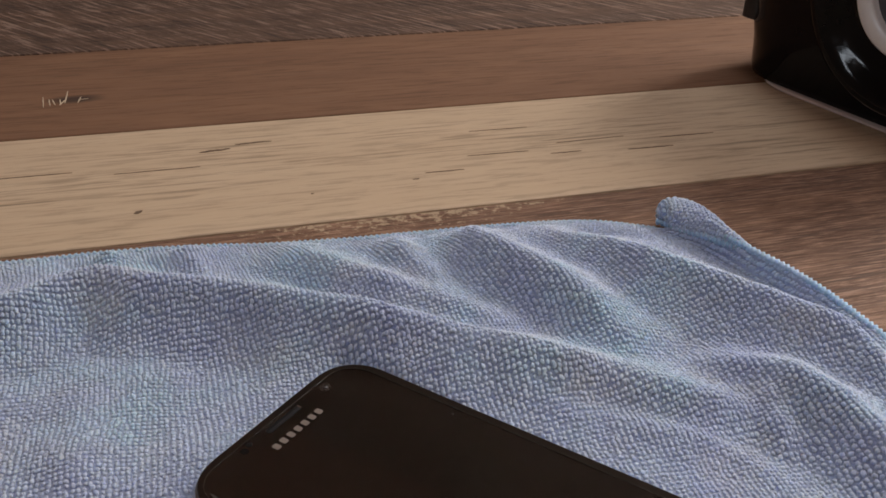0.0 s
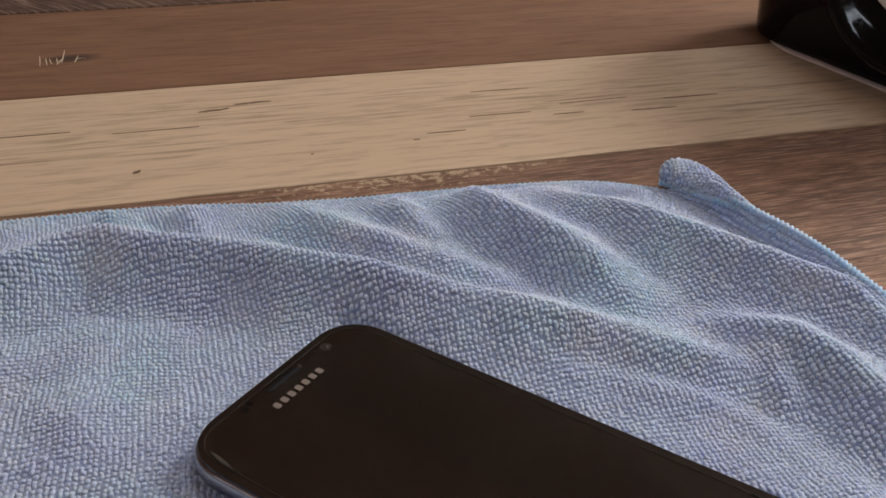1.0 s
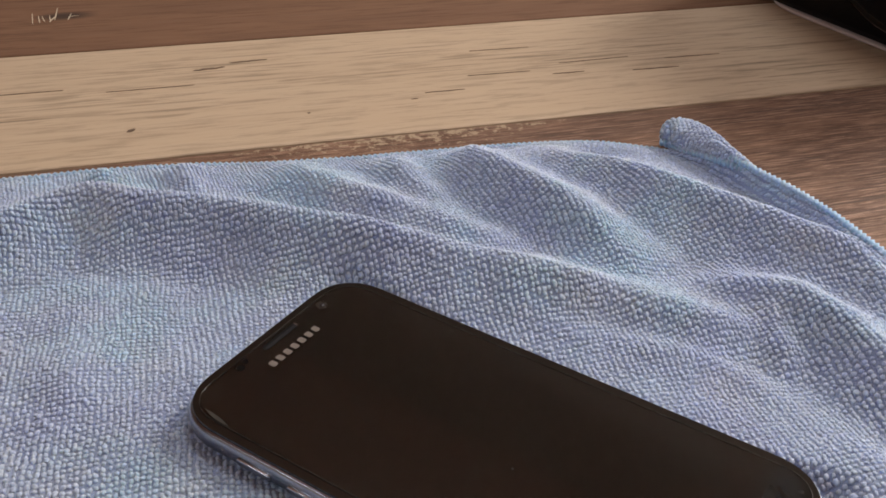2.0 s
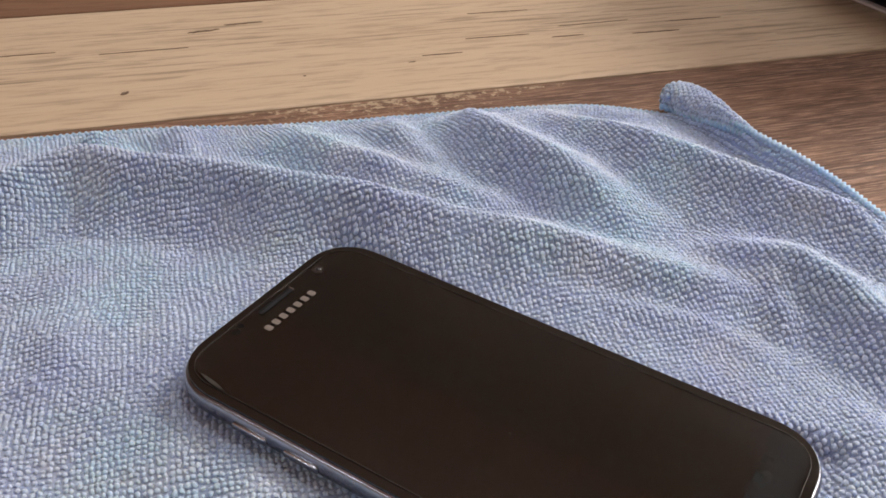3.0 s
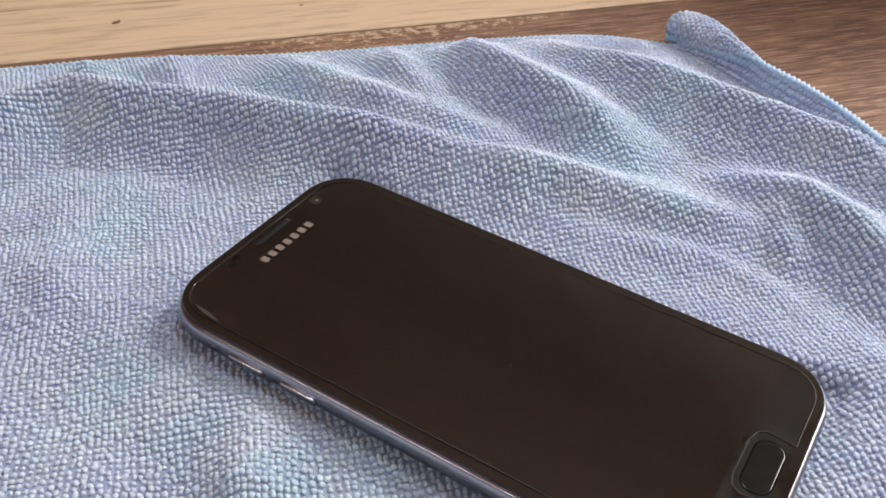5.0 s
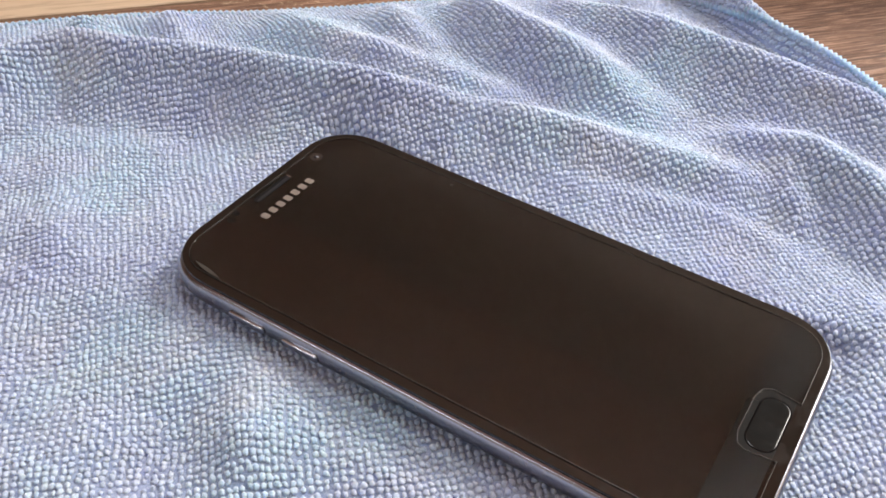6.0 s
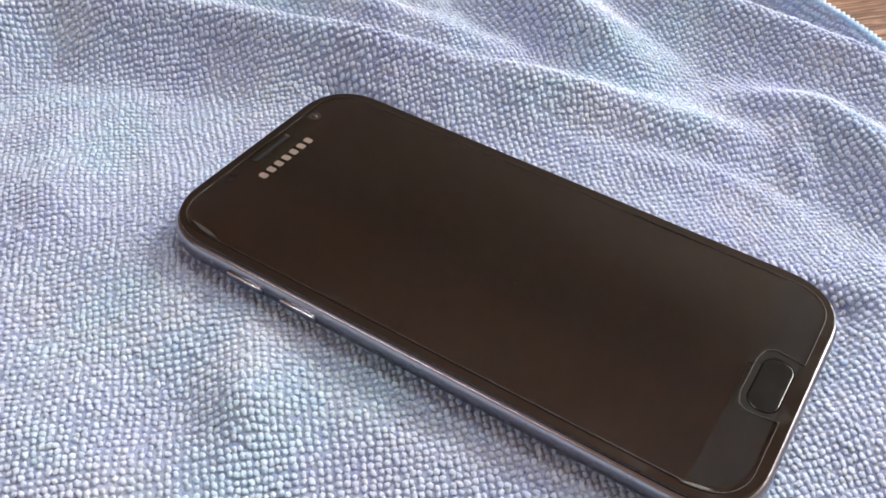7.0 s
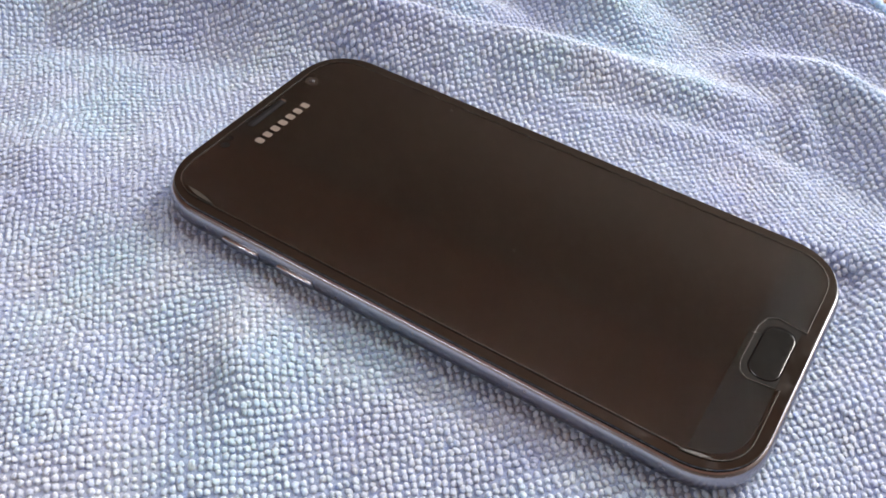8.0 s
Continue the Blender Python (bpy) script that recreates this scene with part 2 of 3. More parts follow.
# ---- room: plain walls that close the place ----
X0, X1, Y0, Y1, ZF, ZC = -2.2, 1.16, -1.5, 1.6, -0.75, 1.75
tagged(finish("floor", box_bm(X0 - 0.1, X1 + 0.1, Y0 - 0.1, Y1 + 0.1, ZF - 0.1, ZF), M_FLOOR), "brown plain floor under the table", "floor", kind="structure")
for name, xa, xb in (("wall_west", X0 - 0.1, X0),):
    tagged(finish(name, box_bm(xa, xb, Y0, Y1, ZF, ZC), M_WALL), "plain warm plaster wall", "wall", kind="structure")
tagged(finish("wall_east", box_bm(X1, X1 + 0.1, Y0, Y1, ZF, ZC), M_WALL), "plain warm plaster wall", "wall", kind="structure")


def joined(boxes):
    bm = bmesh.new()
    for sides in boxes:
        other = box_bm(*sides)
        me = bpy.data.meshes.new("piece")
        other.to_mesh(me)
        other.free()
        bm.from_mesh(me)
        bpy.data.meshes.remove(me)
    return bm


def wall_with_window(name, near, far, start, end, w0, w1, wz0, wz1):
    """A wall along x, from near to far across its thickness, with one opening."""
    bm = joined([(a, b, near, far, c, d) for a, b, c, d in ((start, w0, ZF, ZC), (w1, end, ZF, ZC), (w0, w1, ZF, wz0), (w0, w1, wz1, ZC))])
    return tagged(finish(name, bm, M_WALL), "plain warm plaster wall with a window opening", "wall", kind="structure")


# the ceiling, with an unseen opening added for light from above
RX0, RX1, RY0, RY1 = -0.5, 0.34, 0.5, 1.06
lid = [(X0 - 0.1, RX0, Y0 - 0.1, Y1 + 0.1), (RX1, X1 + 0.1, Y0 - 0.1, Y1 + 0.1), (RX0, RX1, Y0 - 0.1, RY0), (RX0, RX1, RY1, Y1 + 0.1)]
tagged(finish("ceiling", joined([(*q, ZC, ZC + 0.06) for q in lid]), M_CEILING), "plain warm-toned ceiling with an added opening for light", "ceiling", kind="structure")
wall_with_window("wall_north", Y1, Y1 + 0.1, X0 - 0.1, X1 + 0.1, 0.30, 1.14, 0.25, 1.66)
wall_with_window("wall_south", Y0 - 0.1, Y0, X0 - 0.1, X1 + 0.1, -1.04, -0.16, 0.97, 1.13)

# ---- the table: boards of several old woods ----
TURN_BOARDS = 49.5
table = tagged(new("wooden_table"), "table top of mixed reclaimed brown, cream and grey boards", "table")
table.matrix_world = pose(0, 0, 0, 0, 0, TURN_BOARDS)
BOARDS = [
    (0.615, 0.73, M_BROWN), (0.5, 0.615, M_BRUSHED), (0.3815, 0.5, M_SAWN), (0.2605, 0.3815, M_BROWN), (0.1512, 0.2605, M_CREAM), (0.030, 0.1512, M_BRUSHED),
    (-0.085, 0.030, M_SAWN), (-0.20, -0.085, M_BROWN), (-0.315, -0.20, M_CREAM), (-0.43, -0.315, M_BRUSHED),
]
NAMES = {M_SAWN: "rough-sawn grey-brown board", M_BROWN: "smooth reddish-brown board", M_CREAM: "pale cream board with dark pores", M_BRUSHED: "brushed grey-brown board"}
boards = {}
for i, (ya, yb, mat) in enumerate(BOARDS):
    bm = box_bm(-0.65, 0.95, ya + 0.0004, yb - 0.0004, -0.025, random.uniform(-0.0003, 0.0), 0.0009)
    boards[i] = part("board", bm, mat, table, NAMES[mat])
part("table_frame", box_bm(-0.6, 0.9, -0.4, 0.69, -0.07, -0.0255), M_UNDER, table)
for lx in (-0.55, 0.80):
    for ly in (-0.36, 0.59):
        part("leg", box_bm(lx, lx + 0.06, ly, ly + 0.06, ZF, -0.0705, 0.004), M_UNDER, table)


def sliver(s, y, length, width, turn, mat, board, name):
    """A thin open pore or scratch lying in the board's face."""
    k = 10
    up, low = [], []
    for i in range(k + 1):
        f = i / k
        w = 0.65 * width * math.sin(math.pi * f) ** 0.6 * (0.6 + 0.4 * random.random()) + width * 0.03
        bend = random.uniform(-0.15, 0.15) * width
        up.append((f * length - length / 2, w / 2 + bend))
        low.append((f * length - length / 2, -w / 2 + bend))
    c, sn = math.cos(radians(turn)), math.sin(radians(turn))
    ring = [(s + c * a - sn * b, y + sn * a + c * b) for a, b in up + low[::-1]]
    bm = loft([[(a, b, -0.0004) for a, b in ring], [(a, b, 0.00012) for a, b in ring]])
    return part(name, bm, mat, board)


B_BROWN, B_CREAM = boards[3], boards[4]
sliver(0.034, 0.2293, 0.0140, 0.0022, 6, M_CRACK, B_CREAM, "open_pore")
sliver(0.052, 0.2346, 0.0170, 0.0014, 2, M_CRACK, B_CREAM, "open_pore")
sliver(-0.0017, 0.1760, 0.0038, 0.0030, 40, M_CRACK, B_CREAM, "worm_hole")
for s_, y_, l_, w_ in ((0.115, 0.181, 0.005, 0.0008), (0.0685, 0.177, 0.002, 0.0009), (0.192, 0.1935, 0.026, 0.0013), (0.13, 0.186, 0.030, 0.0008), (0.008, 0.2136, 0.06, 0.0006),
                       (-0.042, 0.219, 0.05, 0.0006), (0.16, 0.199, 0.05, 0.0008), (0.235, 0.19, 0.04, 0.0012), (0.21, 0.205, 0.06, 0.0007), (0.26, 0.2, 0.05, 0.0012), (0.17, 0.226, 0.05, 0.0006)):
    sliver(s_, y_, 0.6 * l_, 0.75 * w_, random.uniform(-1.5, 1.5), M_CRACK, B_CREAM, "open_pore")
for s_, y_, l_, w_, a_ in ((-0.0415, 0.3055, 0.0150, 0.0008, 92), (-0.0385, 0.3040, 0.0100, 0.0008, 95), (-0.0365, 0.3040, 0.0085, 0.0008, 100), (-0.0335, 0.3040, 0.0090, 0.0008, 94), (-0.0308, 0.3100, 0.0180, 0.0008, 86), (-0.0325, 0.3030, 0.0070, 0.0007, 70), (-0.0245, 0.3055, 0.0090, 0.0007, 80), (-0.0225, 0.3060, 0.0045, 0.0006, 10)):
    sliver(s_, y_, l_, w_, a_, M_SCRATCH, B_BROWN, "scratch")

# ---- cloth ----
PX0, PX1, PY0, PY1 = -0.0001, 0.1426, -0.0008, 0.0697
ZTOP = 0.014


def smooth01(x):
    x = np.clip(x, 0, 1)
    return x * x * (3 - 2 * x)


def spline(points, n):
    """Even points along a smooth curve through the given ones."""
    p = np.array(points, float)
    q = np.vstack([2 * p[0] - p[1], p, 2 * p[-1] - p[-2]])
    out = []
    for i in range(1, len(q) - 2):
        for f in np.linspace(0, 1, 24, endpoint=False):
            a, b, c, d = q[i - 1], q[i], q[i + 1], q[i + 2]
            out.append(0.5 * (2 * b + (c - a) * f + (2 * a - 5 * b + 4 * c - d) * f * f + (3 * b - a - 3 * c + d) * f ** 3))
    out = np.array(out + [p[-1]])
    run = np.concatenate([[0], np.cumsum(np.linalg.norm(np.diff(out, axis=0), axis=1))])
    t = np.linspace(0, run[-1], n)
    return np.stack([np.interp(t, run, out[:, k]) for k in range(out.shape[1])], 1)


FAR_EDGE = [(-0.185, 0.008), (-0.139, 0.053), (-0.116, 0.079), (-0.092, 0.102), (-0.068, 0.122), (-0.047, 0.143), (-0.015, 0.177), (0.001, 0.193), (0.021, 0.209), (0.044, 0.219)]
SIDE_EDGE = [(0.044, 0.219), (0.0636, 0.2160), (0.0813, 0.2092), (0.0975, 0.2028), (0.1136, 0.1928), (0.1268, 0.1820), (0.1350, 0.1748), (0.175, 0.133), (0.22, 0.076), (0.262, 0.012)]
LEFT_EDGE = [(-0.185, 0.008), (-0.08, -0.10), (0.03, -0.205)]
NEAR_EDGE = [(0.03, -0.205), (0.15, -0.10), (0.262, 0.012)]

# folds: crest line, height, reach on the camera's side, reach on the far side, share of the height along the line
FOLDS = [
    ([(-0.118, 0.008), (-0.100, 0.028), (-0.091, 0.052), (-0.074, 0.060), (-0.045, 0.074), (-0.013, 0.084), (0.022, 0.095), (0.055, 0.106), (0.087, 0.115), (0.111, 0.120), (0.126, 0.116)], 0.0142, 0.0185, 0.022, (0.5, 0.85, 1.0, 1.0, 1.0, 1.0, 0.95, 0.85, 0.7, 0.5, 0.0)),
    ([(-0.092, 0.101), (-0.083, 0.090), (-0.075, 0.085), (-0.065, 0.081), (-0.055, 0.080)], 0.0080, 0.011, 0.010, (0.2, 0.75, 1.0, 0.7, 0.1)),
    ([(-0.114, 0.080), (-0.106, 0.074), (-0.098, 0.070)], 0.0055, 0.009, 0.008, (0.2, 1.0, 0.1)),
    ([(-0.060, 0.126), (-0.051, 0.115), (-0.030, 0.112), (-0.004, 0.115), (0.022, 0.119), (0.046, 0.123)], 0.0095, 0.014, 0.018, (0.2, 0.9, 1.0, 0.85, 0.6, 0.0)),
    ([(-0.036, 0.150), (-0.026, 0.138), (-0.010, 0.131), (0.008, 0.130)], 0.0072, 0.012, 0.015, (0.2, 1.0, 0.7, 0.0)),
    ([(-0.017, 0.172), (-0.007, 0.158), (0.003, 0.152), (0.020, 0.147), (0.037, 0.143), (0.052, 0.137), (0.065, 0.130), (0.076, 0.124)], 0.0135, 0.019, 0.025, (0.15, 0.7, 1.0, 1.0, 1.0, 0.9, 0.6, 0.0)),
    ([(0.008, 0.194), (0.018, 0.177), (0.032, 0.176), (0.045, 0.176), (0.059, 0.174), (0.086, 0.172), (0.111, 0.169), (0.130, 0.167), (0.150, 0.150)], 0.0142, 0.0215, 0.024, (0.1, 0.6, 0.9, 1.0, 1.0, 1.0, 1.0, 0.9, 0.5)),
    ([(0.079, 0.136), (0.087, 0.137), (0.105, 0.139), (0.123, 0.135), (0.138, 0.127), (0.155, 0.110), (0.168, 0.090)], 0.0120, 0.0165, 0.021, (0.0, 0.6, 1.0, 1.0, 0.95, 0.7, 0.2)),
    ([(0.101, 0.134), (0.109, 0.130), (0.117, 0.118), (0.122, 0.108)], 0.0060, 0.009, 0.009, (0.2, 1.0, 0.9, 0.1)),
    ([(0.048, 0.086), (0.066, 0.092), (0.085, 0.097), (0.105, 0.101), (0.128, 0.097)], 0.0042, 0.012, 0.009, (0.2, 0.8, 1.0, 0.9, 0.3)),
    ([(0.128, 0.096), (0.150, 0.082), (0.172, 0.058), (0.190, 0.030)], 0.0075, 0.034, 0.022, (0.2, 0.9, 1.0, 0.6)),
    ([(0.036, -0.008), (0.046, -0.022), (0.056, -0.042)], 0.0048, 0.010, 0.012, (0.3, 1.0, 0.2)),
    ([(-0.060, 0.020), (-0.040, 0.004), (-0.024, -0.018)], 0.0034, 0.013, 0.014, (0.2, 1.0, 0.2)),
]


def fold_height(X, Y):
    """Folds with a rounded crest, an even slope towards the camera and a hollow foot, joined softly."""
    Z = np.zeros_like(X)
    for pts, h, near, far, share in FOLDS:
        line = spline(pts, 60)
        d2 = np.full(X.shape, 1e9)
        best = np.zeros(X.shape)
        side = np.zeros(X.shape)
        for i in range(59):
            a, b = line[i], line[i + 1]
            ab = b - a
            L = np.hypot(*ab)
            f = np.clip(((X - a[0]) * ab[0] + (Y - a[1]) * ab[1]) / L ** 2, 0, 1)
            dx, dy = X - a[0] - f * ab[0], Y - a[1] - f * ab[1]
            dd = dx * dx + dy * dy
            hit = dd < d2
            d2 = np.where(hit, dd, d2)
            best = np.where(hit, (i + f) / 59, best)
            side = np.where(hit, (ab[0] * dy - ab[1] * dx) / L, side)
        d = np.sqrt(d2)
        w = near + (far - near) * smooth01(0.5 + side / 0.006)
        along = np.interp(best, np.linspace(0, 1, len(share)), share)
        t = (np.sqrt(d * d + 0.0022 ** 2) - 0.0022) / w
        Z += (1.1 * h * along * np.maximum(0, 1 - t / 1.25) ** 1.5) ** 3
    return Z ** (1 / 3)


def soft_noise(X, Y, scale, seed):
    out = np.zeros(X.size)
    for i, (x, y) in enumerate(zip(X.ravel(), Y.ravel())):
        out[i] = noise.noise((x * scale, y * scale, seed))
    return out.reshape(X.shape)


def patch(nu, nv):
    """The cloth's sheet between its four edges, in plan."""
    F, N = spline(FAR_EDGE, nu), spline(NEAR_EDGE, nu)
    Lf, R = spline(LEFT_EDGE, nv), spline(SIDE_EDGE, nv)
    u, v = np.meshgrid(np.linspace(0, 1, nu), np.linspace(0, 1, nv), indexing="ij")
    u, v = u[..., None], v[..., None]
    P = (1 - v) * F[:, None] + v * N[:, None] + (1 - u) * Lf[None] + u * R[None]
    P -= (1 - u) * (1 - v) * F[0] + u * (1 - v) * F[-1] + (1 - u) * v * N[0] + u * v * N[-1]
    return P[..., 0], P[..., 1], u[..., 0], v[..., 0]


NU, NV = 226, 194
CX, CY, CU, CV = patch(NU, NV)
gap = np.hypot(np.maximum(0, np.maximum(PX0 - CX, CX - PX1)), np.maximum(0, np.maximum(PY0 - CY, CY - PY1)))
free = smooth01((gap + 0.001) / 0.008)
relief = fold_height(CX, CY) + 0.0017 * soft_noise(CX, CY, 30, 3.0) + 0.0008 * soft_noise(CX, CY, 75, 8.0)
bed = 0.0026 * (1 - smooth01((gap - 0.006) / 0.03))
lip = 0.0078 * smooth01(1 - (1 - CU) / 0.022) * smooth01(CV / 0.05) * smooth01((0.75 - CV) / 0.3)
border = np.minimum(np.minimum(CU, 1 - CU), np.minimum(CV, 1 - CV))
CZ = 0.0036 + bed + np.maximum(-0.0014, relief * free) * smooth01(0.2 + border / 0.045) + lip

cloth = tagged(new("microfibre_cloth"), "rumpled light blue microfibre towel spread on the table", "cloth")


def grid_faces(nu, nv, start=0, flip=False):
    out = []
    for i in range(nu - 1):
        for j in range(nv - 1):
            a = start + i * nv + j
            q = (a, a + 1, a + nv + 1, a + nv)
            out.append(q[::-1] if flip else q)
    return out


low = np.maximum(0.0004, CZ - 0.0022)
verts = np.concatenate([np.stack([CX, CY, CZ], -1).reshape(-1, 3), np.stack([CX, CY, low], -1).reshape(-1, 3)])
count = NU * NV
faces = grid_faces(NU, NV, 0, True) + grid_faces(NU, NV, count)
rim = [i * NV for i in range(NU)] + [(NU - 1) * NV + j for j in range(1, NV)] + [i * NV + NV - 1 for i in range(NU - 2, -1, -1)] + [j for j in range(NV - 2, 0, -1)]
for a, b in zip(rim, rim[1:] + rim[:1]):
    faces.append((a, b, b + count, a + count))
arrays("ground_weave", verts.tolist(), faces, M_CLOTH_BACK, cloth, "blue woven backing, darkened for shade between loops")


def pile(points, across, along, normals, size, seed, brushed=0.0):
    """Short terry loops standing on the given points: leaning, uneven domes."""
    rng = np.random.default_rng(seed)
    n = len(points)
    seg, levels = 6, ((-0.35, 0.82), (0.25, 1.0), (0.75, 0.66))
    a = across / np.linalg.norm(across, axis=1)[:, None]
    b = along / np.linalg.norm(along, axis=1)[:, None]
    wide, long = (np.clip(q / np.median(q), 0.85, 1.7) for q in (np.linalg.norm(across, axis=1), np.linalg.norm(along, axis=1)))
    size = size * rng.uniform(0.8, 1.14, n)
    lean = rng.normal(0, 0.3, (n, 2)) + brushed
    turn = rng.normal(0, 0.3, n)
    ca, sa = np.cos(turn)[:, None], np.sin(turn)[:, None]
    a, b = a * ca + b * sa, b * ca - a * sa
    stretch = rng.uniform(1.1, 1.5, n) * long
    out = []
    for h, r in levels:
        for k in range(seg):
            ang = 2 * math.pi * (k + 0.5) / seg
            da = r * math.cos(ang) * wide + lean[:, 0] * max(h, 0)
            db = r * math.sin(ang) * stretch + lean[:, 1] * max(h, 0)
            da, db = da + rng.normal(0, 0.14, n), db + rng.normal(0, 0.14, n)
            out.append(points + a * (da * size)[:, None] + b * (db * size)[:, None] + normals * ((h * 0.92 + rng.normal(0, 0.08, n)) * size)[:, None])
    out.append(points + a * (lean[:, 0] * size)[:, None] + b * (lean[:, 1] * size)[:, None] + normals * size[:, None])
    verts = np.stack(out, 1).reshape(-1, 3)
    m = seg * len(levels) + 1
    one = []
    for l in range(len(levels) - 1):
        for k in range(seg):
            one.append((l * seg + k, l * seg + (k + 1) % seg, (l + 1) * seg + (k + 1) % seg, (l + 1) * seg + k))
    top = [((len(levels) - 1) * seg + k, (len(levels) - 1) * seg + (k + 1) % seg, m - 1) for k in range(seg)]
    faces = [tuple(i * m + q for q in f) for i in range(n) for f in one + top]
    return verts, faces


P = np.stack([CX, CY, CZ], -1)
Tu, Tv = np.gradient(P, axis=0), np.gradient(P, axis=1)
Nn = np.cross(Tv, Tu)
Nn /= np.linalg.norm(Nn, axis=-1)[..., None]
Nn *= np.sign(Nn[..., 2:3])
rng = np.random.default_rng(5)
under = (CX > PX0 + 0.007) & (CX < PX1 - 0.006) & (CY > PY0 + 0.006) & (CY < PY1 - 0.006)
keep = ~under
jig = P + Tu * rng.normal(0, 0.08, (NU, NV, 1)) + Tv * rng.normal(0, 0.11, (NU, NV, 1))
waver = np.stack([soft_noise(CX, CY, 45, 21.0), soft_noise(CX, CY, 45, 33.0)], -1)
jig = jig + Tu * waver[..., :1] * 1.1 + Tv * waver[..., 1:] * 1.1
brushed = np.stack([soft_noise(CX, CY, 55, 41.0), soft_noise(CX, CY, 55, 52.0)], -1)
pv, pf = pile(jig[keep], Tu[keep], Tv[keep], Nn[keep], 0.00065, 11, 0.7 * brushed[keep])
tagged(arrays("terry_nap", pv.tolist(), pf, M_TERRY, cloth, "fine blue terry loops"), kind="stuff")


def cord(name, path3, radius, pitch, mat, parent, label):
    """An overlocked edge: a tube with a wound thread."""
    k = 8
    run = np.concatenate([[0], np.cumsum(np.linalg.norm(np.diff(path3, axis=0), axis=1))])
    rings = []
    for i, p in enumerate(path3):
        t = path3[min(i + 1, len(path3) - 1)] - path3[max(i - 1, 0)]
        t /= np.linalg.norm(t)
        s = np.cross(t, (0, 0, 1.0))
        s /= np.linalg.norm(s)
        w = np.cross(s, t)
        rings.append([tuple(p + (s * math.cos(2 * math.pi * j / k) * 1.3 + w * math.sin(2 * math.pi * j / k)) * radius * (1 + 0.34 * math.sin(2 * math.pi * (run[i] / pitch + j / k)))) for j in range(k)])
    return part(name, loft(rings), mat, parent, label, smooth=True)


edge_far = np.stack([CX[:, 0], CY[:, 0], CZ[:, 0] - 0.0004], 1)
edge_side = np.stack([CX[-1, :], CY[-1, :], CZ[-1, :] + 0.0002], 1)
cord("hem", spline(edge_far[::4], 620), 0.0010, 0.0021, M_HEM, cloth, "light blue stitched hem")
cord("hem", spline(edge_side[17::4], 560), 0.0011, 0.0021, M_HEM, cloth, "light blue stitched hem")

# the corner, rolled over on itself
roll_line = spline([(0.0405, 0.2235, 0.0070), (0.0465, 0.2265, 0.0080), (0.0560, 0.2225, 0.0088), (0.067, 0.2170, 0.0098), (0.080, 0.2108, 0.0106)], 60)
roll_r = np.interp(np.linspace(0, 1, 60), [0, 0.04, 0.12, 0.3, 0.6, 1], [0.002, 0.0050, 0.0070, 0.0068, 0.0042, 0.0012])
k = 40
rp, ra, rb, rn = [], [], [], []
rings = []
for i in range(60):
    t = roll_line[min(i + 1, 59)] - roll_line[max(i - 1, 0)]
    t /= np.linalg.norm(t)
    s = np.cross(t, (0, 0, 1.0))
    s /= np.linalg.norm(s)
    w = np.cross(s, t)
    ring = []
    for j in range(k):
        a = 2 * math.pi * j / k
        nrm = s * math.cos(a) + w * math.sin(a)
        q = roll_line[i] + nrm * roll_r[i] * (1 + 0.12 * math.sin(2 * a + i * 0.1))
        q[2] = max(q[2], 0.0008)
        ring.append(tuple(q))
        step = max(1, round(k * 0.0018 / (2 * math.pi * roll_r[i])))
        if i % 2 == 0 and (j + i // 2 % 2) % step == 0 and q[2] > 0.002:
            rp.append(q), ra.append(t), rb.append(np.cross(nrm, t)), rn.append(nrm)
    rings.append(ring)
fringe = np.array([roll_line[i] + np.array((-0.4, -0.9, -0.25)) * roll_r[i] * 1.05 for i in range(6, 60)])
cord("hem", spline(fringe[::3], 260), 0.0011, 0.0019, M_HEM, cloth, "light blue stitched hem")
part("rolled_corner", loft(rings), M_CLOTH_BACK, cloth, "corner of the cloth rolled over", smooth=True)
pv, pf = pile(np.array(rp), np.array(ra), np.array(rb), np.array(rn), 0.00082, 12)
tagged(arrays("terry_nap", pv.tolist(), pf, M_TERRY, cloth, "fine blue terry loops"), kind="stuff")

# ---- phone ----
phone = tagged(new("smartphone"), "black smartphone with graphite metal frame lying on blue cloth", "smartphone")


def outline(inset, z):
    return rounded(PX0 + inset, PX1 - inset, PY0 + inset, PY1 - inset, 0.0150 - inset, z, 14, 2.25)


FRAME = [(0.0045, -0.0079), (0.0026, -0.0076), (0.0013, -0.0069), (0.0005, -0.0060), (0.0001, -0.0050), (0.0, -0.0042), (0.0, -0.0034), (0.00005, -0.0027), (0.00016, -0.0021), (0.00034, -0.0016), (0.00054, -0.0013), (0.00068, -0.00116), (0.00118, -0.00102), (0.0014, -0.001)]
part("metal_frame", loft([outline(a, ZTOP + z) for a, z in FRAME], True, True), M_METAL, phone, "graphite grey metal frame", smooth=True)
GLASS = [(0.0011, -0.0014), (0.00104, -0.0006), (0.00104, -0.00016), (0.0011, -0.00004), (0.0012, 0.0), (0.0028, 0.0)]
glass = part("cover_glass", loft([outline(a, ZTOP + z) for a, z in GLASS]), M_GLASS, phone, "glossy black cover glass")

part("display_border", loft([[(max(x, 0.1291), y, q) for x, y, q in rounded(0.118, 0.1384, 0.0036, 0.0650, 0.0094, ZTOP + z, 8)] for z in (-0.0001, 0.00002)]), M_BEZEL, glass, "slightly lighter black border under the glass")


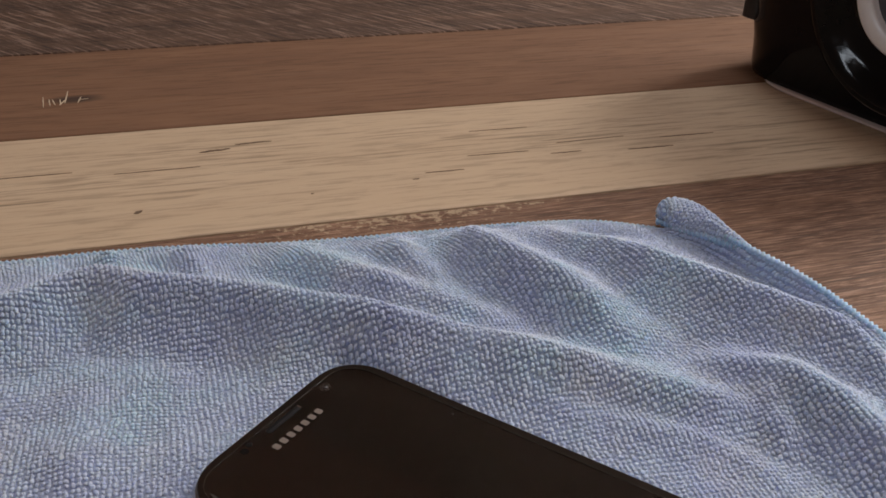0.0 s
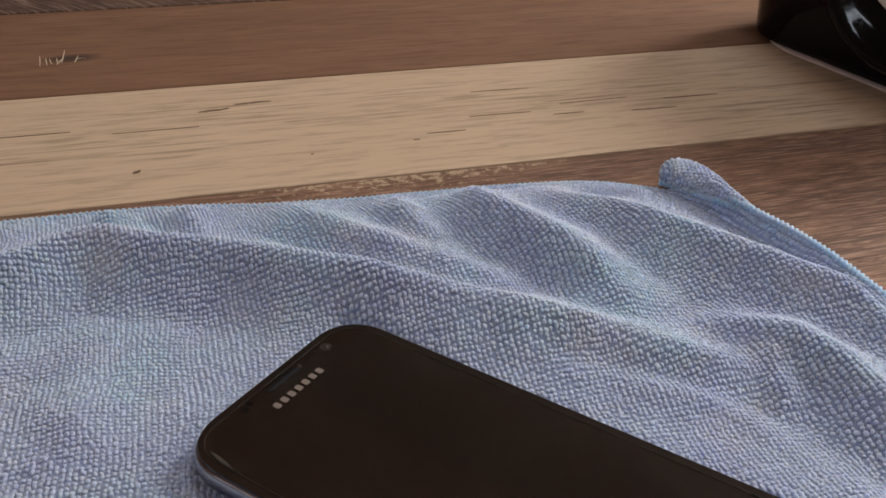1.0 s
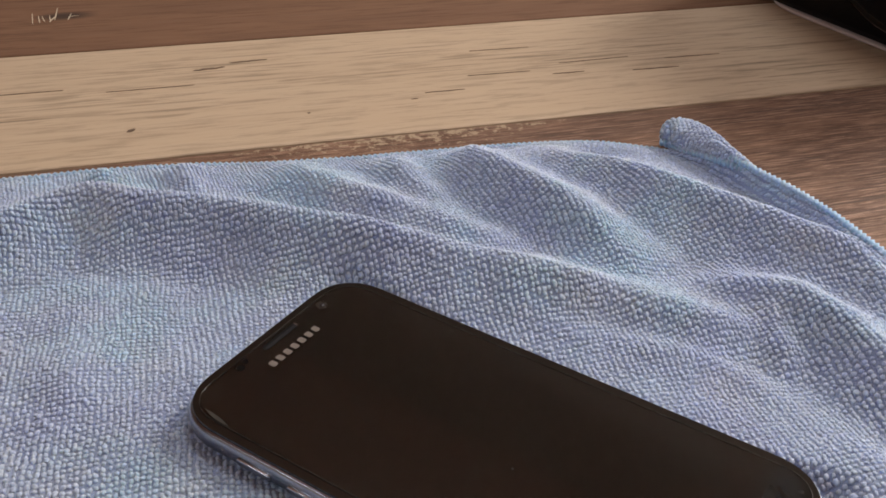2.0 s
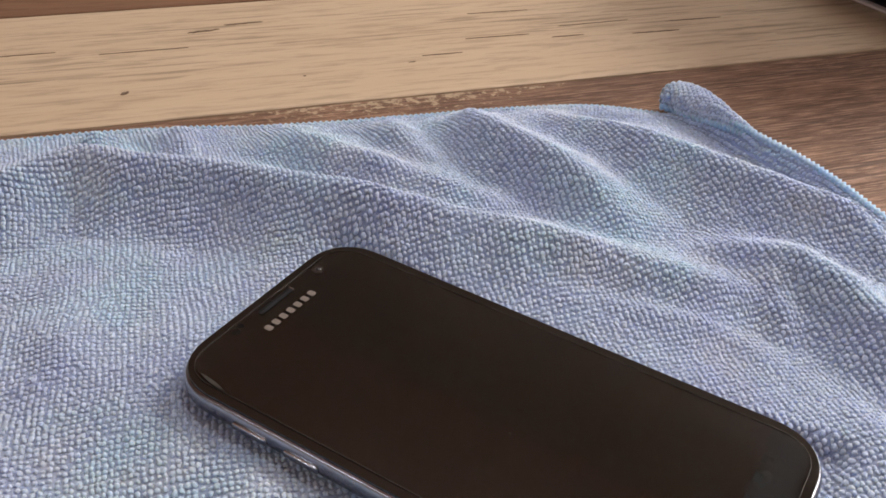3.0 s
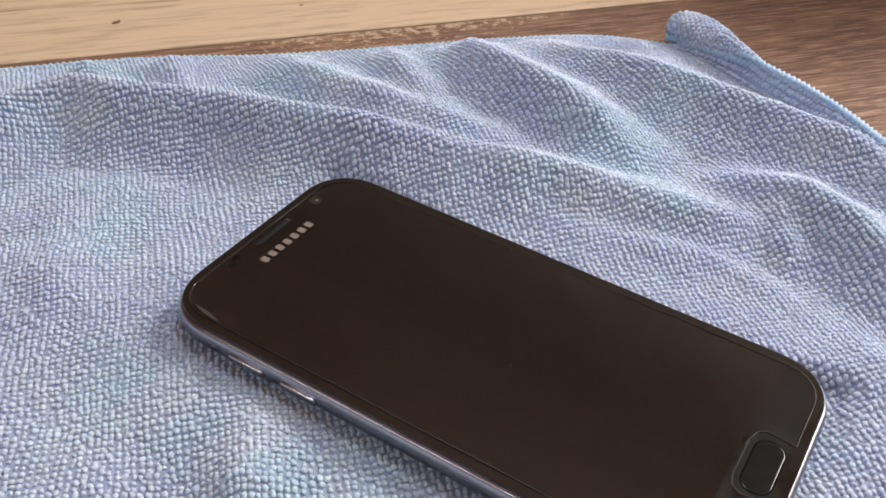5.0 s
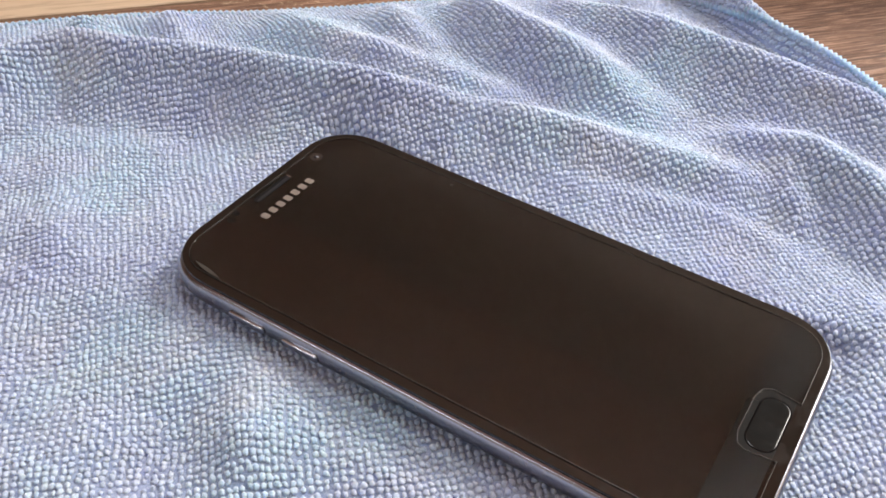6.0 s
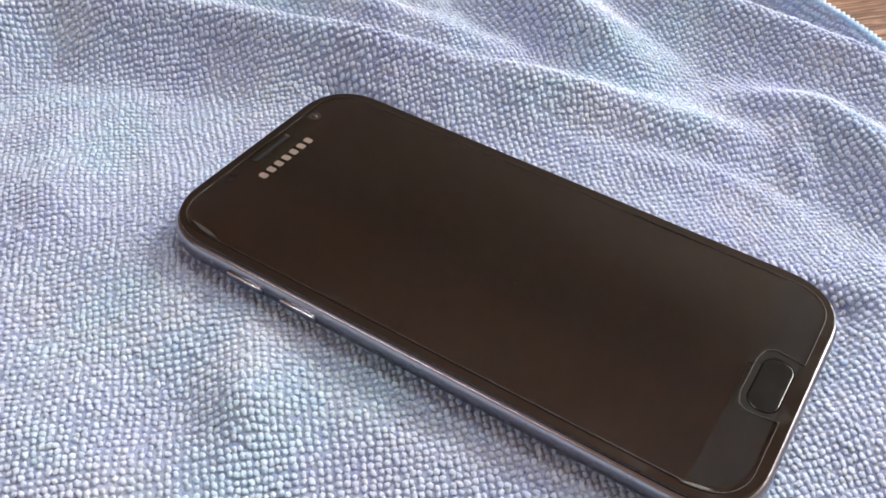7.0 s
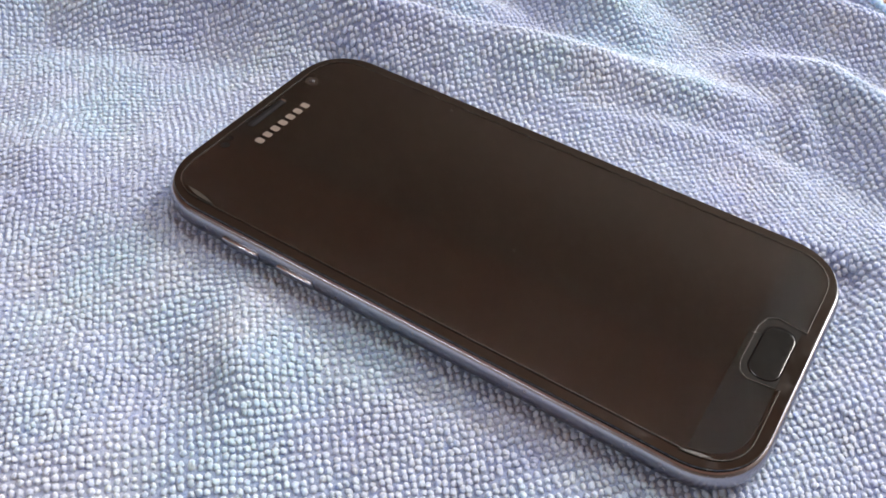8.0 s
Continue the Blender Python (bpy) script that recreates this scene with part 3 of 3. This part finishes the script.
def film_outline(z):
    """Protective film, with a notch left open round the home key."""
    ring = rounded(0.0032, 0.1393, 0.0026, 0.0659, 0.0095, z, 8, 2.2)
    right = [p for p in ring if p[0] > 0.1392]
    notch = [(0.1393, 0.0255), (0.1330, 0.0248), (0.1312, 0.0258), (0.1303, 0.0285), (0.1303, 0.0395), (0.1312, 0.0424), (0.1330, 0.0436), (0.1393, 0.0428)]
    first, last = ring[:9], ring[9:]
    return last + [(x, y, z) for x, y in notch] + first


film = part("screen_protector", loft([film_outline(ZTOP + 0.00003), film_outline(ZTOP + 0.00022)]), M_FILM, phone, "clear protective film stuck over the display")


def film_rim(inner, outer, z0, z1):
    ring = [Vector(p) for p in film_outline(0)]
    bm = bmesh.new()
    k = len(ring)
    quads = []
    for i, p in enumerate(ring):
        t = (ring[(i + 1) % k] - ring[i - 1]).normalized()
        out = Vector((t.y, -t.x, 0))
        quads.append([bm.verts.new(p + out * o + Vector((0, 0, z))) for o, z in ((-inner, z1), (outer, z1), (outer, z0), (-inner, z0))])
    for i in range(k):
        a, b = quads[i], quads[(i + 1) % k]
        for j in range(4):
            bm.faces.new((a[j], b[j], b[(j + 1) % 4], a[(j + 1) % 4]))
    return bm


part("film_edge", film_rim(0.00006, 0.00004, ZTOP - 0.0001, ZTOP + 0.00026), M_FILM_EDGE, film, "pale cut edge of the film")



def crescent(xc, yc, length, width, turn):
    """A thin crescent standing in for a reflection on the film."""
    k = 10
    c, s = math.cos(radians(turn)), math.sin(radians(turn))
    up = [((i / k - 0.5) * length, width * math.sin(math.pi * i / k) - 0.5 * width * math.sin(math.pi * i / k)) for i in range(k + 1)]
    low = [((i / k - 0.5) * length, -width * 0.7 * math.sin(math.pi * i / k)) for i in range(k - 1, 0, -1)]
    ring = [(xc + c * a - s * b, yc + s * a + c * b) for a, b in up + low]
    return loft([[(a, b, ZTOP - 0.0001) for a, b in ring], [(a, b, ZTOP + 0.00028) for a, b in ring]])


# Reflections at the film's corners, painted in as paler crescents.
part("lifted_film_corner", crescent(0.0128, 0.0037, 0.0090, 0.0009, -9), M_GLINT_SPECK, film, "pale crescent for a reflection on the film corner")
part("lifted_film_corner", crescent(0.1310, 0.0030, 0.0062, 0.0006, 14), M_GLINT_SPECK, film, "pale crescent for a reflection on the film corner")
part("dust_speck", loft([rounded(0.0411, 0.0419, 0.0632, 0.0636, 0.00015, ZTOP + z, 3) for z in (0.0, 0.0003)]), M_GLINT_SPECK, film)
part("dust_speck", loft([rounded(0.0785, 0.0790, 0.0290, 0.0294, 0.00015, ZTOP + z, 3) for z in (0.0, 0.0003)]), M_GLINT_SPECK, film)

# home key in a thin raised ring
part("home_key_ring", loft([rounded(0.1316, 0.1384, 0.0262, 0.0416, 0.0031, ZTOP + z, 8) for z in (-0.0003, 0.00005)], True, True), M_BLACKGLOSS, phone, "black rim round the home key", smooth=False)
HOME = [(0.0003, 0.0), (0.00034, 0.00006), (0.00046, 0.00009), (0.0008, 0.0001), (0.0014, 0.0001), (0.0018, 0.0001)]
part("home_key", loft([rounded(0.1316 + a, 0.1384 - a, 0.0262 + a, 0.0416 - a, 0.0031 - a, ZTOP + z, 8) for a, z in HOME]), M_KEY, phone, "black oblong home key", smooth=False)

# earpiece slot with its mesh, at the top
part("earpiece_slot", loft([rounded(0.0046, 0.0064, 0.0290, 0.0420, 0.0008, ZTOP + z, 6) for z in (-0.0002, 0.00026)]), M_BLACKHOLE, phone, "dark earpiece slot")
part("earpiece_mesh", loft([rounded(0.0053, 0.0063, 0.0293, 0.0417, 0.0004, ZTOP + z, 6) for z in (-0.0002, 0.0003)]), M_MESH, phone, "fine grey earpiece mesh")
# Glint at the slot's end, built in as a strip of bright metal.
part("earpiece_glint", box_bm(0.0048, 0.0062, 0.0418, 0.0421, ZTOP - 0.0001, ZTOP + 0.00036, 0.00005), M_POLISHED, phone, "bright strip for the glint at the earpiece end")


def disc_bm(x, y, r, z0, z1, seg=28, dome=0.0):
    rings = [[(x + q * math.cos(2 * math.pi * i / seg), y + q * math.sin(2 * math.pi * i / seg), z) for i in range(seg)]
             for q, z in ((r, z0), (r, z1), (r * 0.8, z1 + dome * 0.5), (r * 0.4, z1 + dome))]
    return loft(rings)


eye = part("front_camera", disc_bm(0.0060, 0.0527, 0.0017, ZTOP - 0.0003, ZTOP + 0.00026), M_IRIS, phone, "round brownish front camera window", smooth=False)
part("camera_lens", disc_bm(0.0060, 0.0527, 0.0008, ZTOP - 0.0003, ZTOP + 0.0003, dome=0.0003), M_LENS, eye, "small dark glass lens", smooth=True)
part("proximity_sensor", disc_bm(0.0054, 0.0203, 0.0011, ZTOP - 0.0003, ZTOP + 0.00005), M_BLACKHOLE, phone)
part("proximity_sensor", disc_bm(0.0046, 0.0228, 0.0009, ZTOP - 0.0003, ZTOP + 0.00005), M_BLACKHOLE, phone)

# maker's mark as seven plain bars
for i in range(7):
    yc = 0.0262 + i * 0.00287
    part("mark_bar", loft([rounded(0.0099, 0.0121, yc - 0.00088, yc + 0.00088, 0.0004, ZTOP + z, 3) for z in (0.0002, 0.00026)]), M_MARK, phone, "silver printed bar")


def side_key(xa, xb):
    bm = box_bm(xa, xb, PY0 - 0.00045, PY0 + 0.001, ZTOP - 0.0054, ZTOP - 0.0034, 0.0004, 3)
    key = part("volume_key", bm, M_METAL, phone, "slim graphite volume key", smooth=False)
    # Brighter metal strip, set proud to give the key its top highlight.
    part("key_edge", box_bm(xa + 0.0003, xb - 0.0003, PY0 - 0.00062, PY0 + 0.0002, ZTOP - 0.0039, ZTOP - 0.0032, 0.0003, 3), M_POLISHED, key, "bright polished strip for the highlight on the key edge", smooth=True)


side_key(0.0227, 0.0328)
side_key(0.0377, 0.0475)

# ---- black device standing on the far boards ----
device = tagged(new("desk_device"), "glossy black device with silver-ringed round dial standing on the boards", "device")
device.matrix_world = pose(0.0945, 0.4445, 0, 0, 0, -24.5)


def slab(w, d, h, r, rings, power=2.4):
    """An upright rounded body; rings: (inset, z) from the foot up."""
    return loft([rounded(-w / 2 + a, w / 2 - a, -d / 2 + a, d / 2 - a, r - a * 0.9, z, 12, power) for a, z in rings])


part("base_plate", slab(0.138, 0.094, 0.004, 0.036, [(0.003, 0.0), (0.0012, 0.0004), (0.001, 0.0014), (0.002, 0.0018)]), M_BASEPINK, device, "pale translucent base plate", smooth=True)
part("body", slab(0.174, 0.098, 0.12, 0.044, [(0.0075, 0.0016), (0.0055, 0.0024), (0.0045, 0.006), (0.0030, 0.022), (0.0015, 0.030), (0.0022, 0.036), (0.001, 0.044), (0.0, 0.07), (0.002, 0.112), (0.010, 0.129), (0.024, 0.135)]), M_BLACKGLOSS, device, "glossy black plastic housing", smooth=True)
for zc in (0.036, 0.052):
    part("grip_step", loft([rounded(-0.0885, -0.070, -0.036, 0.03, 0.008, zc + z, 6) for z in (-0.006, -0.005, 0.005, 0.006)]), M_BLACKMATT, device, "matt black grip ridge", smooth=False)


def turned(profile, cx, cz, y_front, seg=56):
    """A round piece turned about the axis that faces the camera: (radius, depth towards the camera)."""
    rings = [[(cx + r * math.cos(2 * math.pi * i / seg), y_front - d, cz + r * math.sin(2 * math.pi * i / seg)) for i in range(seg)] for r, d in profile]
    return loft(rings)


DXC, DZC, DYF = 0.029, 0.073, -0.046
part("dial_shroud", turned([(0.064, -0.006), (0.063, 0.001), (0.061, 0.0085), (0.0585, 0.0105), (0.056, 0.0100), (0.052, 0.0080), (0.048, 0.0055), (0.044, 0.0036), (0.038, 0.0022), (0.034, 0.002)], DXC, DZC, DYF), M_BLACKGLOSS, device, "glossy black flared shroud", smooth=True)
ring = part("dial_ring", turned([(0.0335, 0.0), (0.0335, 0.009), (0.0322, 0.0105), (0.0255, 0.0105), (0.0240, 0.0085), (0.0238, 0.004)], DXC, DZC, DYF), M_SILVER, device, "satin silver ring", smooth=True)
for a in (168, 192):
    c, s = math.cos(radians(a)), math.sin(radians(a))
    px, pz = DXC + 0.0288 * c, DZC + 0.0288 * s
    part("ring_slot", box_bm(px - 0.0014, px + 0.0014, DYF - 0.0108, DYF - 0.0095, pz - 0.0026, pz + 0.0026, 0.0003), M_BLACKMATT, ring, "small dark slot")
part("dial_glass", turned([(0.0240, 0.004), (0.0238, 0.0062), (0.016, 0.0070), (0.006, 0.0074)], DXC, DZC, DYF), M_DIAL, device, "smoky dark dial glass", smooth=True)
part("dial_mark", box_bm(DXC - 0.010, DXC - 0.0065, DYF - 0.0077, DYF - 0.0068, DZC - 0.0015, DZC - 0.0005, 0.0002), M_SILVER, device, "pale bar on the dial")
